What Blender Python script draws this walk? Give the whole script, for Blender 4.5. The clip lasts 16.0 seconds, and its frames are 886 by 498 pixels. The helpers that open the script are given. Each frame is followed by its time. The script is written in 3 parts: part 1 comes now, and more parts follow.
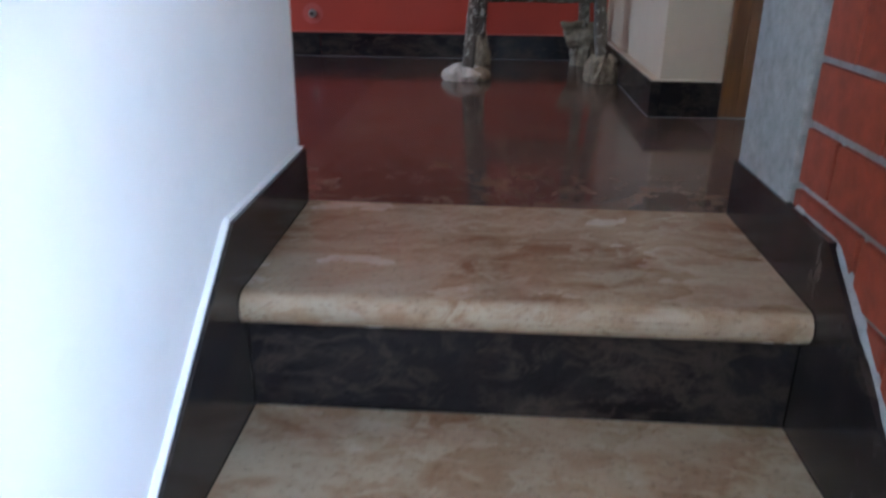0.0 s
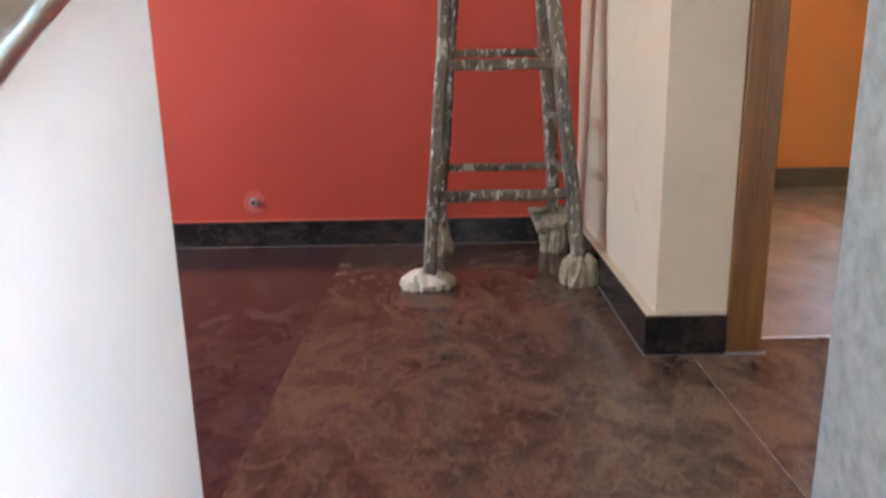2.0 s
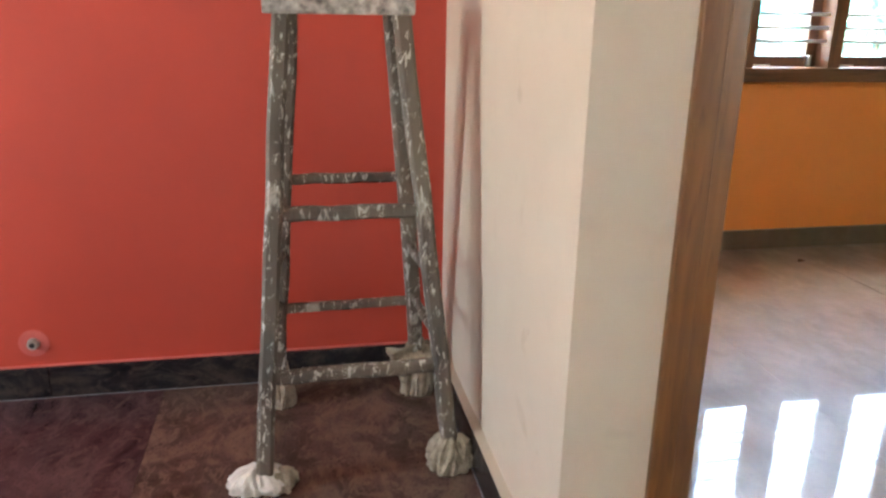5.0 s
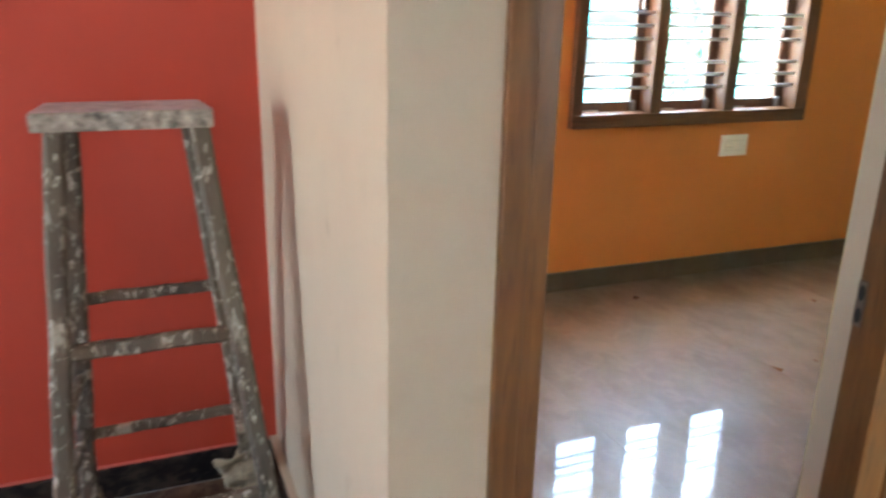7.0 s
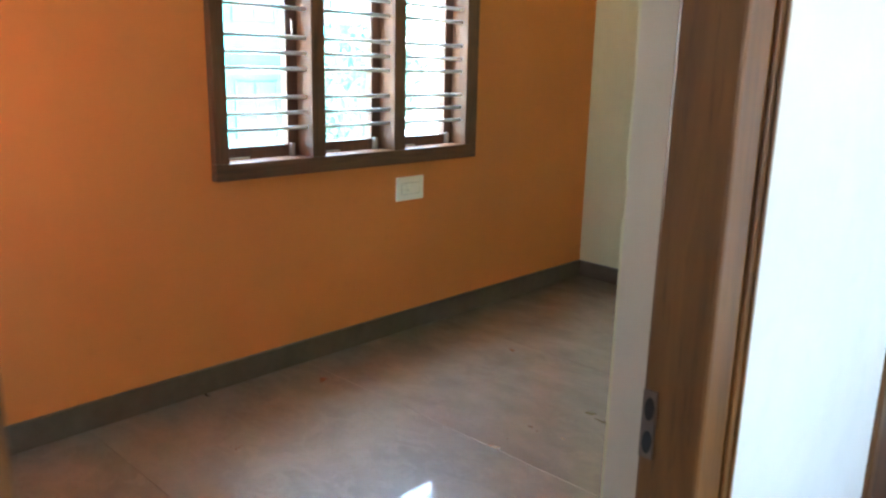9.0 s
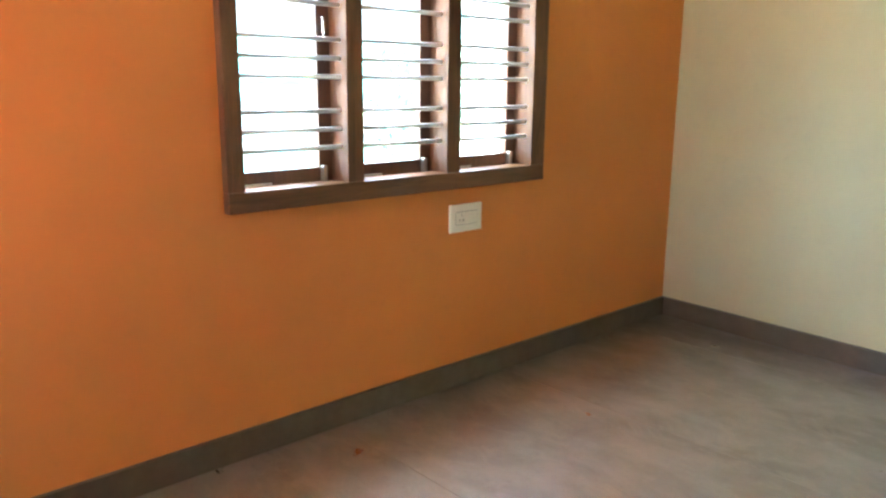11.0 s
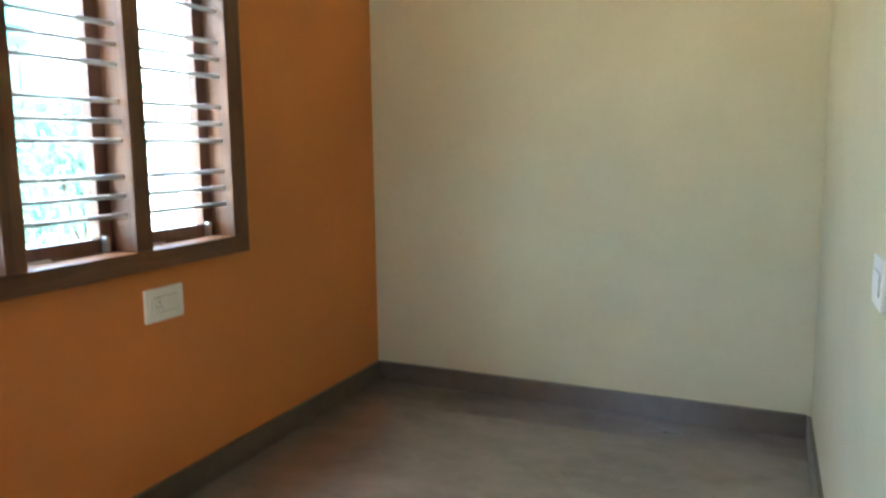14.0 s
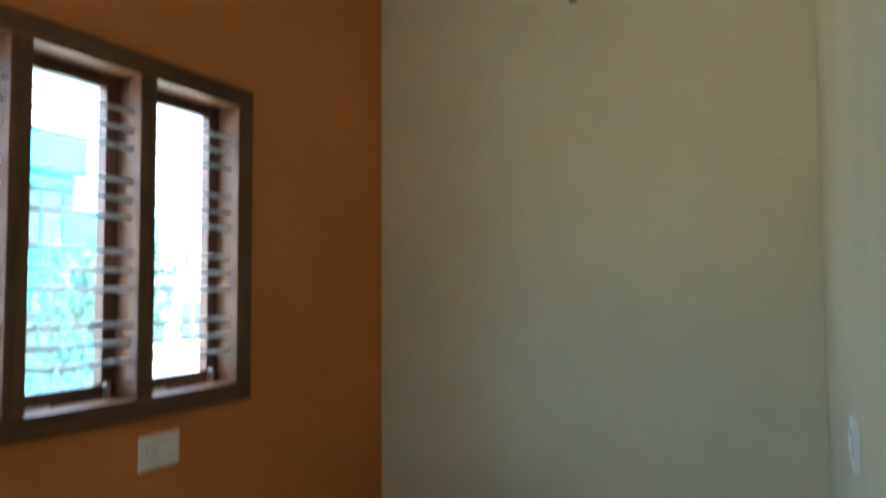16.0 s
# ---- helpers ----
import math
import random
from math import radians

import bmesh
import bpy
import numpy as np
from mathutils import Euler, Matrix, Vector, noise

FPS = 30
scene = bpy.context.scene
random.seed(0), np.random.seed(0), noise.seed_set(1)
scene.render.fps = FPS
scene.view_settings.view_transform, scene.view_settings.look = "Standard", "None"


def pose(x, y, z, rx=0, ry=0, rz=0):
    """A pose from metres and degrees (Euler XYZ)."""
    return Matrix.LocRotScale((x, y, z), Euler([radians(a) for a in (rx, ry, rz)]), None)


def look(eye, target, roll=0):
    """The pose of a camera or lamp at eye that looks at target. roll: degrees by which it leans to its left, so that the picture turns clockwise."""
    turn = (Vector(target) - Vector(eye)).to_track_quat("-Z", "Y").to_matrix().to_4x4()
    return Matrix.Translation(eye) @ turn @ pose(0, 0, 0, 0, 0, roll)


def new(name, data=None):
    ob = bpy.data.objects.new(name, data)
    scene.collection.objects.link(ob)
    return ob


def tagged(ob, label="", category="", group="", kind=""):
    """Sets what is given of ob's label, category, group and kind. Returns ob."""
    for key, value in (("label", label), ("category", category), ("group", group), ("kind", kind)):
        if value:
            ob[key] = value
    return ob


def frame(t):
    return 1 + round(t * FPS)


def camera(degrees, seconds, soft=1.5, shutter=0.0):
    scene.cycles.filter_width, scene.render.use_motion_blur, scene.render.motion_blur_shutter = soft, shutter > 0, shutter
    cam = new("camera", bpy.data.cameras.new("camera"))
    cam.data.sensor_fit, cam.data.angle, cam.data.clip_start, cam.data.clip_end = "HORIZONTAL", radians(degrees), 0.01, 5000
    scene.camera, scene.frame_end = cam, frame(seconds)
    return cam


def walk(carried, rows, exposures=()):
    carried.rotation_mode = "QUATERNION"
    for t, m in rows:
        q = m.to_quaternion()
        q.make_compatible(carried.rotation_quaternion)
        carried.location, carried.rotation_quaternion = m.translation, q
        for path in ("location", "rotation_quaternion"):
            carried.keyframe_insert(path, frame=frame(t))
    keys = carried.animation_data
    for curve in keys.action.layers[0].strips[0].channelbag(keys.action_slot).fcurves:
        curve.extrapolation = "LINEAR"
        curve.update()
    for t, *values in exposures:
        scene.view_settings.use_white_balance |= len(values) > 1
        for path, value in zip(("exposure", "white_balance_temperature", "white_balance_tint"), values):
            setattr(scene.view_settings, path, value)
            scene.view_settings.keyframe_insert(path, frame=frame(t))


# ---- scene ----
cam = camera(60.9, 16.0, soft=2.4, shutter=0.5)
PATH = [
    (0, (-0.032, -0.293, 0.467), (-0.149, 1.561, -0.273), 0.6),
    (0.5, (-0.026, -0.137, 0.508), (-0.053, 1.75, -0.155), -0.1),
    (1, (-0.005, -0.025, 0.63), (-0.014, 1.872, -0.002), -0.6),
    (1.5, (-0.017, 0.044, 0.683), (-0.09, 1.954, 0.095), -1.3),
    (2, (-0.055, 0.196, 0.762), (-0.076, 2.132, 0.263), -1.2),
    (2.5, (-0.087, 0.277, 0.848), (0.007, 2.224, 0.401), -0.8),
    (3, (-0.067, 0.395, 0.877), (0.125, 2.328, 0.4), -0.6),
    (3.5, (-0.024, 0.509, 0.984), (0.2, 2.414, 0.42), -0.3),
    (4, (-0.004, 0.615, 1.025), (0.201, 2.515, 0.436), -0.5),
    (4.5, (-0.014, 0.76, 1.12), (0.279, 2.646, 0.522), 0.3),
    (7, (0.141, 1.003, 1.474), (0.855, 2.771, 0.872), 1.2),
    (7.5, (0.201, 1.205, 1.4), (1.267, 2.819, 0.892), 2.7),
    (8, (0.322, 1.357, 1.384), (1.669, 2.76, 0.92), 2.8),
    (8.5, (0.484, 1.497, 1.378), (1.905, 2.826, 0.914), 1.4),
    (11, (1.083, 2.066, 1.338), (2.388, 3.52, 0.908), 0.5),
    (11.5, (1.15, 2.171, 1.319), (2.453, 3.64, 0.938), 0.6),
    (12, (1.212, 2.295, 1.324), (2.76, 3.517, 0.992), 1.6),
    (12.5, (1.231, 2.379, 1.339), (2.952, 3.345, 1.013), 1.6),
    (13, (1.234, 2.397, 1.325), (3.034, 3.206, 1.002), 0.5),
    (13.5, (1.243, 2.403, 1.323), (3.062, 3.166, 0.993), -0.1),
    (14, (1.235, 2.397, 1.32), (3.054, 3.182, 1.052), -0.8),
    (14.5, (1.231, 2.381, 1.339), (3.062, 3.185, 1.386), -1.2),
    (15, (1.235, 2.298, 1.37), (3.027, 3.128, 1.686), -1.0),
    (15.5, (1.242, 2.295, 1.38), (3.015, 3.118, 1.807), -0.7),
    (16, (1.234, 2.273, 1.344), (3.04, 3.126, 1.456), -0.3),
]
EXPOSURES = [(0, 4.1, 5600, 8), (0.5, 4.4, 5800, 8), (1, 4.8, 6000, 8), (1.5, 5.05, 6300, 9), (2.5, 5.2, 6700, 10), (4.5, 5.25, 6800, 10),
             (7, 5.0, 6500, 7), (8.5, 4.75, 5900, 3), (11, 5.25, 6400, 8), (11.5, 5.25, 6300, 8), (12.5, 4.95, 6200, 7), (14, 4.6, 6000, 6),
             (14.5, 4.25, 5900, 5), (15, 3.85, 5900, 5), (15.5, 3.9, 5900, 5), (16, 3.7, 5600, 4)]
walk(cam, [(t, look(eye, target, roll)) for t, eye, target, roll in PATH], EXPOSURES)

# ---- world and light ----
world = bpy.data.worlds.new("world")
scene.world = world
world.use_nodes = True
wn = world.node_tree
sky = wn.nodes.new("ShaderNodeTexSky")
sky.sky_type, sky.sun_disc = 'NISHITA', False
sky.sun_elevation, sky.sun_rotation = radians(58), radians(95)
sky.air_density, sky.dust_density = 1.0, 2.0
wn.nodes["Background"].inputs[1].default_value = 0.15  # bright hazy sky
wn.links.new(sky.outputs[0], wn.nodes["Background"].inputs[0])
sun = new("sun", bpy.data.lights.new("sun", "SUN"))
sun.data.energy, sun.data.angle, sun.data.color = 5.0, radians(0.5), (1, 0.95, 0.86)
sun_az, sun_el = radians(95), radians(58)
sun.matrix_world = look((0, 0, 20), (-math.sin(sun_az) * math.cos(sun_el), -math.cos(sun_az) * math.cos(sun_el), 20 - math.sin(sun_el)))


def area_lamp(name, eye, target, w, h, power, colour=(0.86, 0.94, 1.0)):
    """A rectangular lamp: the sky's light at a window, or added fill."""
    la = bpy.data.lights.new(name, "AREA")
    la.shape, la.size, la.size_y, la.energy, la.color = "RECTANGLE", w, h, power, colour
    ob = new(name, la)
    ob.matrix_world = look(eye, target)
    return ob


STAIR_W, NOOK_W, WEST_W, NORTH_W, SIDE_W = 2.5, 0.75, 1.6, 5.6, 0.2
# added fill to brighten the bedroom, in an unseen made-up opening
area_lamp("side_window_light", (0.47, 3.87, 1.55), (3, 3.87, 1.5), 0.7, 1.15, SIDE_W)
area_lamp("stair_window_light", (0.83, -0.85, 0.95), (-1, -0.85, 0.85), 1.15, 1.55, STAIR_W, (0.74, 0.89, 1.0))
area_lamp("nook_window_light", (1.95, -0.52, 1.4), (1.95, 2, 1.35), 1.05, 0.95, NOOK_W, (0.80, 0.97, 1.0))
# extra lamp outside above the window head, added to strengthen its sky light
area_lamp("north_window_light", (3.0, 4.98, 2.62), (3.0, 4.2, 1.4), 1.6, 0.6, NORTH_W)
area_lamp("west_window_light", (-3.22, 2.25, 1.45), (0, 2.25, 1.45), 0.68, 1.25, WEST_W)

# ---- materials ----
def material(name, rough=0.5, metal=0.0):
    m = bpy.data.materials.new(name)
    m.use_nodes = True
    b = m.node_tree.nodes["Principled BSDF"]
    b.inputs["Roughness"].default_value, b.inputs["Metallic"].default_value = rough, metal
    return m, m.node_tree.nodes, m.node_tree.links, b


def coords(n, l, scale=(1, 1, 1), shift=True):
    tc, mp = n.new("ShaderNodeTexCoord"), n.new("ShaderNodeMapping")
    mp.inputs["Scale"].default_value = scale
    l.new(tc.outputs["Object"], mp.inputs["Vector"])
    if shift:
        oi, mul = n.new("ShaderNodeObjectInfo"), n.new("ShaderNodeMath")
        mul.operation = "MULTIPLY"
        mul.inputs[1].default_value = 37.0
        l.new(oi.outputs["Random"], mul.inputs[0])
        l.new(mul.outputs[0], mp.inputs["Location"])
    return mp.outputs[0]


def noise_node(n, l, co, scale, detail=6, rough=0.6, distort=0.0):
    t = n.new("ShaderNodeTexNoise")
    for k, v in (("Scale", scale), ("Detail", detail), ("Roughness", rough), ("Distortion", distort)):
        t.inputs[k].default_value = v
    l.new(co, t.inputs["Vector"])
    return t.outputs["Fac"]


def ramp(n, l, fac, *stops):
    r = n.new("ShaderNodeValToRGB")
    e = r.color_ramp.elements
    while len(e) < len(stops):
        e.new(0.5)
    for el, (p, c) in zip(e, stops):
        el.position, el.color = p, (*c, 1) if len(c) == 3 else c
    l.new(fac, r.inputs[0])
    return r.outputs[0]


def mix(n, l, a, b, fac, mode="MIX"):
    m = n.new("ShaderNodeMix")
    m.data_type, m.blend_type = "RGBA", mode
    for sock, v in ((m.inputs[6], a), (m.inputs[7], b), (m.inputs[0], fac)):
        if isinstance(v, (int, float)):
            sock.default_value = v
        elif isinstance(v, tuple):
            sock.default_value = (*v, 1)
        else:
            l.new(v, sock)
    return m.outputs[2]


def bump(n, l, b, h, strength, dist=0.002):
    bp = n.new("ShaderNodeBump")
    bp.inputs["Strength"].default_value, bp.inputs["Distance"].default_value = strength, dist
    l.new(h, bp.inputs["Height"])
    l.new(bp.outputs[0], b.inputs["Normal"])


def paint(name, col, rough=0.55, stain=0.06, spec=0.4, smudge=0.0):
    """Rolled wall paint: fine stipple, faint roller patches."""
    m, n, l, b = material(name, rough)
    co = coords(n, l, shift=False)
    big = noise_node(n, l, co, 1.7, 4)
    mid = noise_node(n, l, co, 14, 5)
    c0 = tuple(v * (1 - stain) for v in col)
    c1 = tuple(min(1, v * (1 + stain)) for v in col)
    c = mix(n, l, ramp(n, l, big, (0.3, c0), (0.7, c1)), tuple(v * 0.9 for v in col), ramp(n, l, mid, (0.55, (0, 0, 0)), (0.8, (0.5, 0.5, 0.5))))
    if smudge:
        dirt = ramp(n, l, noise_node(n, l, co, 5.5, 3, 0.5, 0.4), (0.66, (0, 0, 0)), (0.74, (smudge, smudge, smudge)))
        c = mix(n, l, c, (0.30, 0.21, 0.12), dirt)
    l.new(c, b.inputs["Base Color"])
    b.inputs["Specular IOR Level"].default_value = spec
    bump(n, l, b, noise_node(n, l, co, 320, 3), 0.12, 0.001)
    return m


def granite(name, dark, mid, light, rough=0.1, scale=3.0, seed_shift=True, speck=0.5, stretch=(1, 0.45, 1), spec=0.3, polish=0.0):
    """Polished stone with drifting veins and mineral specks."""
    m, n, l, b = material(name, rough)
    co = coords(n, l, stretch, seed_shift)
    v = noise_node(n, l, co, scale, 8, 0.62, 1.6)
    w = noise_node(n, l, co, scale * 4.3, 6, 0.65, 1.0)
    s = noise_node(n, l, co, 150, 2, 0.5)
    base = ramp(n, l, v, (0.34, dark), (0.5, mid), (0.66, light))
    vein = ramp(n, l, w, (0.5, (0, 0, 0)), (0.62, (0.75, 0.75, 0.75)), (0.72, (0.1, 0.1, 0.1)))
    c = mix(n, l, base, light, vein)
    c = mix(n, l, c, tuple(x * 0.4 for x in dark), ramp(n, l, s, (0.56, (0, 0, 0)), (0.7, (speck, speck, speck))))
    l.new(c, b.inputs["Base Color"])
    r = ramp(n, l, noise_node(n, l, co, 5, 5), (0.3, (rough * 0.7,) * 3), (0.75, (rough * 1.8,) * 3))
    l.new(r, b.inputs["Roughness"])
    b.inputs["Specular IOR Level"].default_value = spec
    if polish:
        b.inputs["Coat Weight"].default_value, b.inputs["Coat Roughness"].default_value, b.inputs["Coat IOR"].default_value = polish, 0.045, 1.85
    return m


def timber(name, dark, light, axis=2, rough=0.36, coat=0.12):
    """Varnished wood, its grain along one axis."""
    m, n, l, b = material(name, rough)
    s = [9.0, 9.0, 9.0]
    s[axis] = 0.9
    co = coords(n, l, tuple(s))
    g = noise_node(n, l, co, 1.6, 7, 0.62, 1.2)
    f = noise_node(n, l, co, 9, 3)
    c = mix(n, l, ramp(n, l, g, (0.3, dark), (0.68, light)), tuple(v * 0.55 for v in dark), ramp(n, l, f, (0.56, (0, 0, 0)), (0.75, (0.6, 0.6, 0.6))))
    l.new(c, b.inputs["Base Color"])
    bump(n, l, b, g, 0.15, 0.001)
    b.inputs["Coat Weight"].default_value, b.inputs["Coat Roughness"].default_value = coat, 0.18
    return m


def plain(name, col, rough=0.5, metal=0.0, var=0.12, scale=25, bumpy=0.0):
    m, n, l, b = material(name, rough, metal)
    co = coords(n, l)
    l.new(ramp(n, l, noise_node(n, l, co, scale, 5), (0.3, tuple(v * (1 - var) for v in col)), (0.7, tuple(min(1, v * (1 + var)) for v in col))), b.inputs["Base Color"])
    if bumpy:
        bump(n, l, b, noise_node(n, l, co, scale * 4, 5), bumpy, 0.004)
    return m


def splashed_wood(name):
    """Weathered dark ladder timber under streaks and drops of dried paint."""
    m, n, l, b = material(name, 0.75)
    co = coords(n, l, (1, 1, 0.35))
    base = ramp(n, l, noise_node(n, l, co, 16, 6), (0.3, (0.034, 0.027, 0.021)), (0.7, (0.125, 0.098, 0.072)))
    drops = ramp(n, l, noise_node(n, l, co, 62, 5, 0.7, 0.6), (0.56, (0, 0, 0)), (0.61, (1, 1, 1)))
    patch = ramp(n, l, noise_node(n, l, co, 12, 5, 0.65, 0.5), (0.60, (0, 0, 0)), (0.66, (0.85, 0.85, 0.85)))
    wash = ramp(n, l, noise_node(n, l, co, 5, 5), (0.38, (0, 0, 0)), (0.66, (0.85, 0.85, 0.85)))
    c = mix(n, l, base, (0.165, 0.128, 0.088), wash)
    c = mix(n, l, c, (0.40, 0.36, 0.29), patch)
    c = mix(n, l, c, (0.50, 0.46, 0.39), drops)
    l.new(c, b.inputs["Base Color"])
    bump(n, l, b, drops, 0.5, 0.002)
    return m


RED = paint("red_paint", (0.43, 0.047, 0.023))
ORANGE = paint("orange_paint", (0.62, 0.212, 0.046))
CREAM = paint("cream_paint", (0.54, 0.445, 0.33), smudge=0.3)
YELLOW = paint("pale_yellow_paint", (0.58, 0.51, 0.31))
WHITE = paint("white_paint", (0.82, 0.82, 0.82))
CEILING = paint("ceiling_paint", (0.76, 0.75, 0.73), 0.8)
DARK_GRANITE = granite("brown_granite", (0.050, 0.028, 0.022), (0.092, 0.054, 0.041), (0.150, 0.095, 0.066), 0.10, 4.5, True, 0.5, (1, 0.7, 1))
WINE_GRANITE = granite("wine_granite", (0.032, 0.015, 0.016), (0.058, 0.029, 0.029), (0.100, 0.054, 0.046), 0.11, 4.5, True, 0.5, (1, 0.7, 1), 0.2)
ROOM_GRANITE = granite("grey_brown_granite", (0.115, 0.080, 0.054), (0.145, 0.106, 0.076), (0.180, 0.134, 0.098), 0.36, 2.6, True, 0.25, (1, 0.6, 1), 0.9, 0.9)
TREAD_STONE = granite("cream_granite", (0.22, 0.115, 0.060), (0.32, 0.225, 0.145), (0.40, 0.325, 0.23), 0.2, 5.5, True, 0.35, (0.6, 1, 1))
BLACK_STONE = granite("black_granite", (0.008, 0.007, 0.008), (0.017, 0.014, 0.0145), (0.052, 0.038, 0.031), 0.16, 5.0, True, 0.4, (0.6, 1, 1), 0.22)
SKIRT_STONE = plain("grey_brown_skirting", (0.105, 0.078, 0.052), 0.3, 0, 0.16, 14)
GROUT = plain("white_cement", (0.55, 0.53, 0.50), 0.9, 0, 0.2, 60, 0.3)
DOOR_WOOD = timber("teak_upright", (0.105, 0.041, 0.012), (0.215, 0.088, 0.022))
DOOR_WOOD_X = timber("teak_level", (0.105, 0.041, 0.012), (0.215, 0.088, 0.022), 0)
WIN_WOOD = timber("window_upright", (0.060, 0.024, 0.008), (0.175, 0.072, 0.026), 2, 0.5, 0.0)
WIN_WOOD_X = timber("window_level", (0.060, 0.024, 0.008), (0.175, 0.072, 0.026), 0, 0.5, 0.0)
SASH_WOOD = timber("sash_wood", (0.06, 0.022, 0.012), (0.13, 0.05, 0.025))
BRICK = plain("red_wirecut_brick", (0.21, 0.036, 0.014), 0.75, 0, 0.22, 30, 0.35)
MORTAR = plain("grey_mortar", (0.24, 0.24, 0.24), 0.95, 0, 0.2, 60, 0.6)
CONCRETE = plain("cement_plaster", (0.235, 0.235, 0.225), 0.92, 0, 0.22, 45, 0.8)
LADDER = splashed_wood("paint_splashed_timber")
LADDER_TOP = plain("paint_crusted_board", (0.40, 0.335, 0.345), 0.7, 0, 0.3, 30, 0.4)
LADDER_EDGE = plain("paint_crusted_edge", (0.30, 0.27, 0.23), 0.75, 0, 0.75, 38, 0.6)
RAG = plain("rag_cloth", (0.29, 0.235, 0.165), 0.95, 0, 0.4, 45, 0.8)
RAG_WHITE = plain("plastered_rag", (0.58, 0.52, 0.44), 0.9, 0, 0.15, 40, 0.6)
STEEL = plain("brushed_steel", (0.56, 0.54, 0.51), 0.3, 1.0, 0.08, 60)
CHROME = plain("chrome", (0.75, 0.75, 0.76), 0.15, 1.0, 0.03)
BAR = plain("grille_enamel", (0.62, 0.65, 0.68), 0.4, 0.2, 0.05)
PLASTIC = plain("white_plastic", (0.80, 0.77, 0.68), 0.35, 0, 0.03)
PLASTIC_LINE = plain("grey_gap", (0.25, 0.24, 0.22), 0.6)
# near-black for solid discs that paint the shade inside holes
DARK = plain("hole_shade", (0.02, 0.017, 0.015), 0.8)
PIPE = plain("pipe_stub", (0.35, 0.33, 0.30), 0.5, 0.3)
BRONZE = plain("dull_bronze", (0.16, 0.11, 0.085), 0.5, 0.4)
PATCH = plain("pink_putty", (0.50, 0.10, 0.075), 0.8, 0, 0.1)
BROWN_BOX = plain("brown_block", (0.10, 0.035, 0.015), 0.6)

glass_mat, gn, gl, gb = material("glare_tinted_glass", 0.0)
gb.inputs["Transmission Weight"].default_value, gb.inputs["IOR"].default_value = 1.0, 1.05
# cyan in the base colour stands in for the overexposed outdoor cast
gb.inputs["Base Color"].default_value = (0.88, 0.985, 1, 1)


# ---- mesh helpers ----
def box(bm, x0, x1, y0, y1, z0, z1, bevel=0.0):
    vs = [bm.verts.new((x, y, z)) for x in (x0, x1) for y in (y0, y1) for z in (z0, z1)]
    fs = [bm.faces.new([vs[i] for i in q]) for q in ((0, 1, 3, 2), (4, 6, 7, 5), (0, 4, 5, 1), (2, 3, 7, 6), (0, 2, 6, 4), (1, 5, 7, 3))]
    if bevel:
        es = list({e for f in fs for e in f.edges})
        bmesh.ops.bevel(bm, geom=es, offset=bevel, segments=2, affect="EDGES", profile=0.6)
    return bm


def boxes(*dims, bevel=0.0):
    bm = bmesh.new()
    for d in dims:
        box(bm, *d, bevel=bevel)
    return bm


def prism(points, x0, x1):
    """A side profile of (y, z) points drawn out along x."""
    bm = bmesh.new()
    a, b = ([bm.verts.new((x, y, z)) for y, z in points] for x in (x0, x1))
    bm.faces.new(a), bm.faces.new(b[::-1])
    for i in range(len(points)):
        j = (i + 1) % len(points)
        bm.faces.new((a[i], b[i], b[j], a[j]))
    bmesh.ops.recalc_face_normals(bm, faces=bm.faces)
    return bm


def rod(bm, a, b, r0, r1=None, sides=12):
    a, b = Vector(a), Vector(b)
    m = Matrix.Translation((a + b) / 2) @ (b - a).to_track_quat("Z", "Y").to_matrix().to_4x4()
    bmesh.ops.create_cone(bm, cap_ends=True, segments=sides, radius1=r0, radius2=r1 if r1 is not None else r0, depth=(b - a).length, matrix=m)
    return bm


def beam(a, b, w, d, bevel=0.004, wob=0.0):
    """A squared timber from a to b, w wide and d deep."""
    a, b = Vector(a), Vector(b)
    bm = bmesh.new()
    n = 8
    ax = (b - a).normalized()
    side = Vector((1, 0, 0)) if abs(ax.x) < 0.8 else Vector((0, 1, 0))
    dep = ax.cross(side).normalized()
    side = dep.cross(ax)
    rings = []
    for i in range(n + 1):
        c = a.lerp(b, i / n) + side * random.uniform(-wob, wob) + dep * random.uniform(-wob, wob)
        ring = []
        for sx, sy in ((-1, -0.6), (-0.6, -1), (0.6, -1), (1, -0.6), (1, 0.6), (0.6, 1), (-0.6, 1), (-1, 0.6)):
            ring.append(bm.verts.new(c + side * sx * w / 2 + dep * sy * d / 2))
        rings.append(ring)
    for r0, r1 in zip(rings, rings[1:]):
        for i in range(8):
            j = (i + 1) % 8
            bm.faces.new((r0[i], r0[j], r1[j], r1[i]))
    bm.faces.new(rings[0][::-1]), bm.faces.new(rings[-1])
    return bm


def mesh_of(name, bm, mat, smooth=False):
    bmesh.ops.recalc_face_normals(bm, faces=bm.faces)
    me = bpy.data.meshes.new(name)
    bm.to_mesh(me)
    bm.free()
    me.materials.append(mat)
    if smooth:
        me.polygons.foreach_set("use_smooth", [True] * len(me.polygons))
    return me


def part(name, bm, mat, parent, label="", smooth=False):
    ob = new(name, mesh_of(name, bm, mat, smooth))
    ob.parent = parent
    if label:
        tagged(ob, label)
    return ob


def structure(name, bm, mat, label, category, smooth=False):
    return tagged(new(name, mesh_of(name, bm, mat, smooth)), label, category, kind="structure")


def thing(name, at, label, category, group="", kind=""):
    ob = new(name)
    ob.location = at
    return tagged(ob, label, category, group, kind)


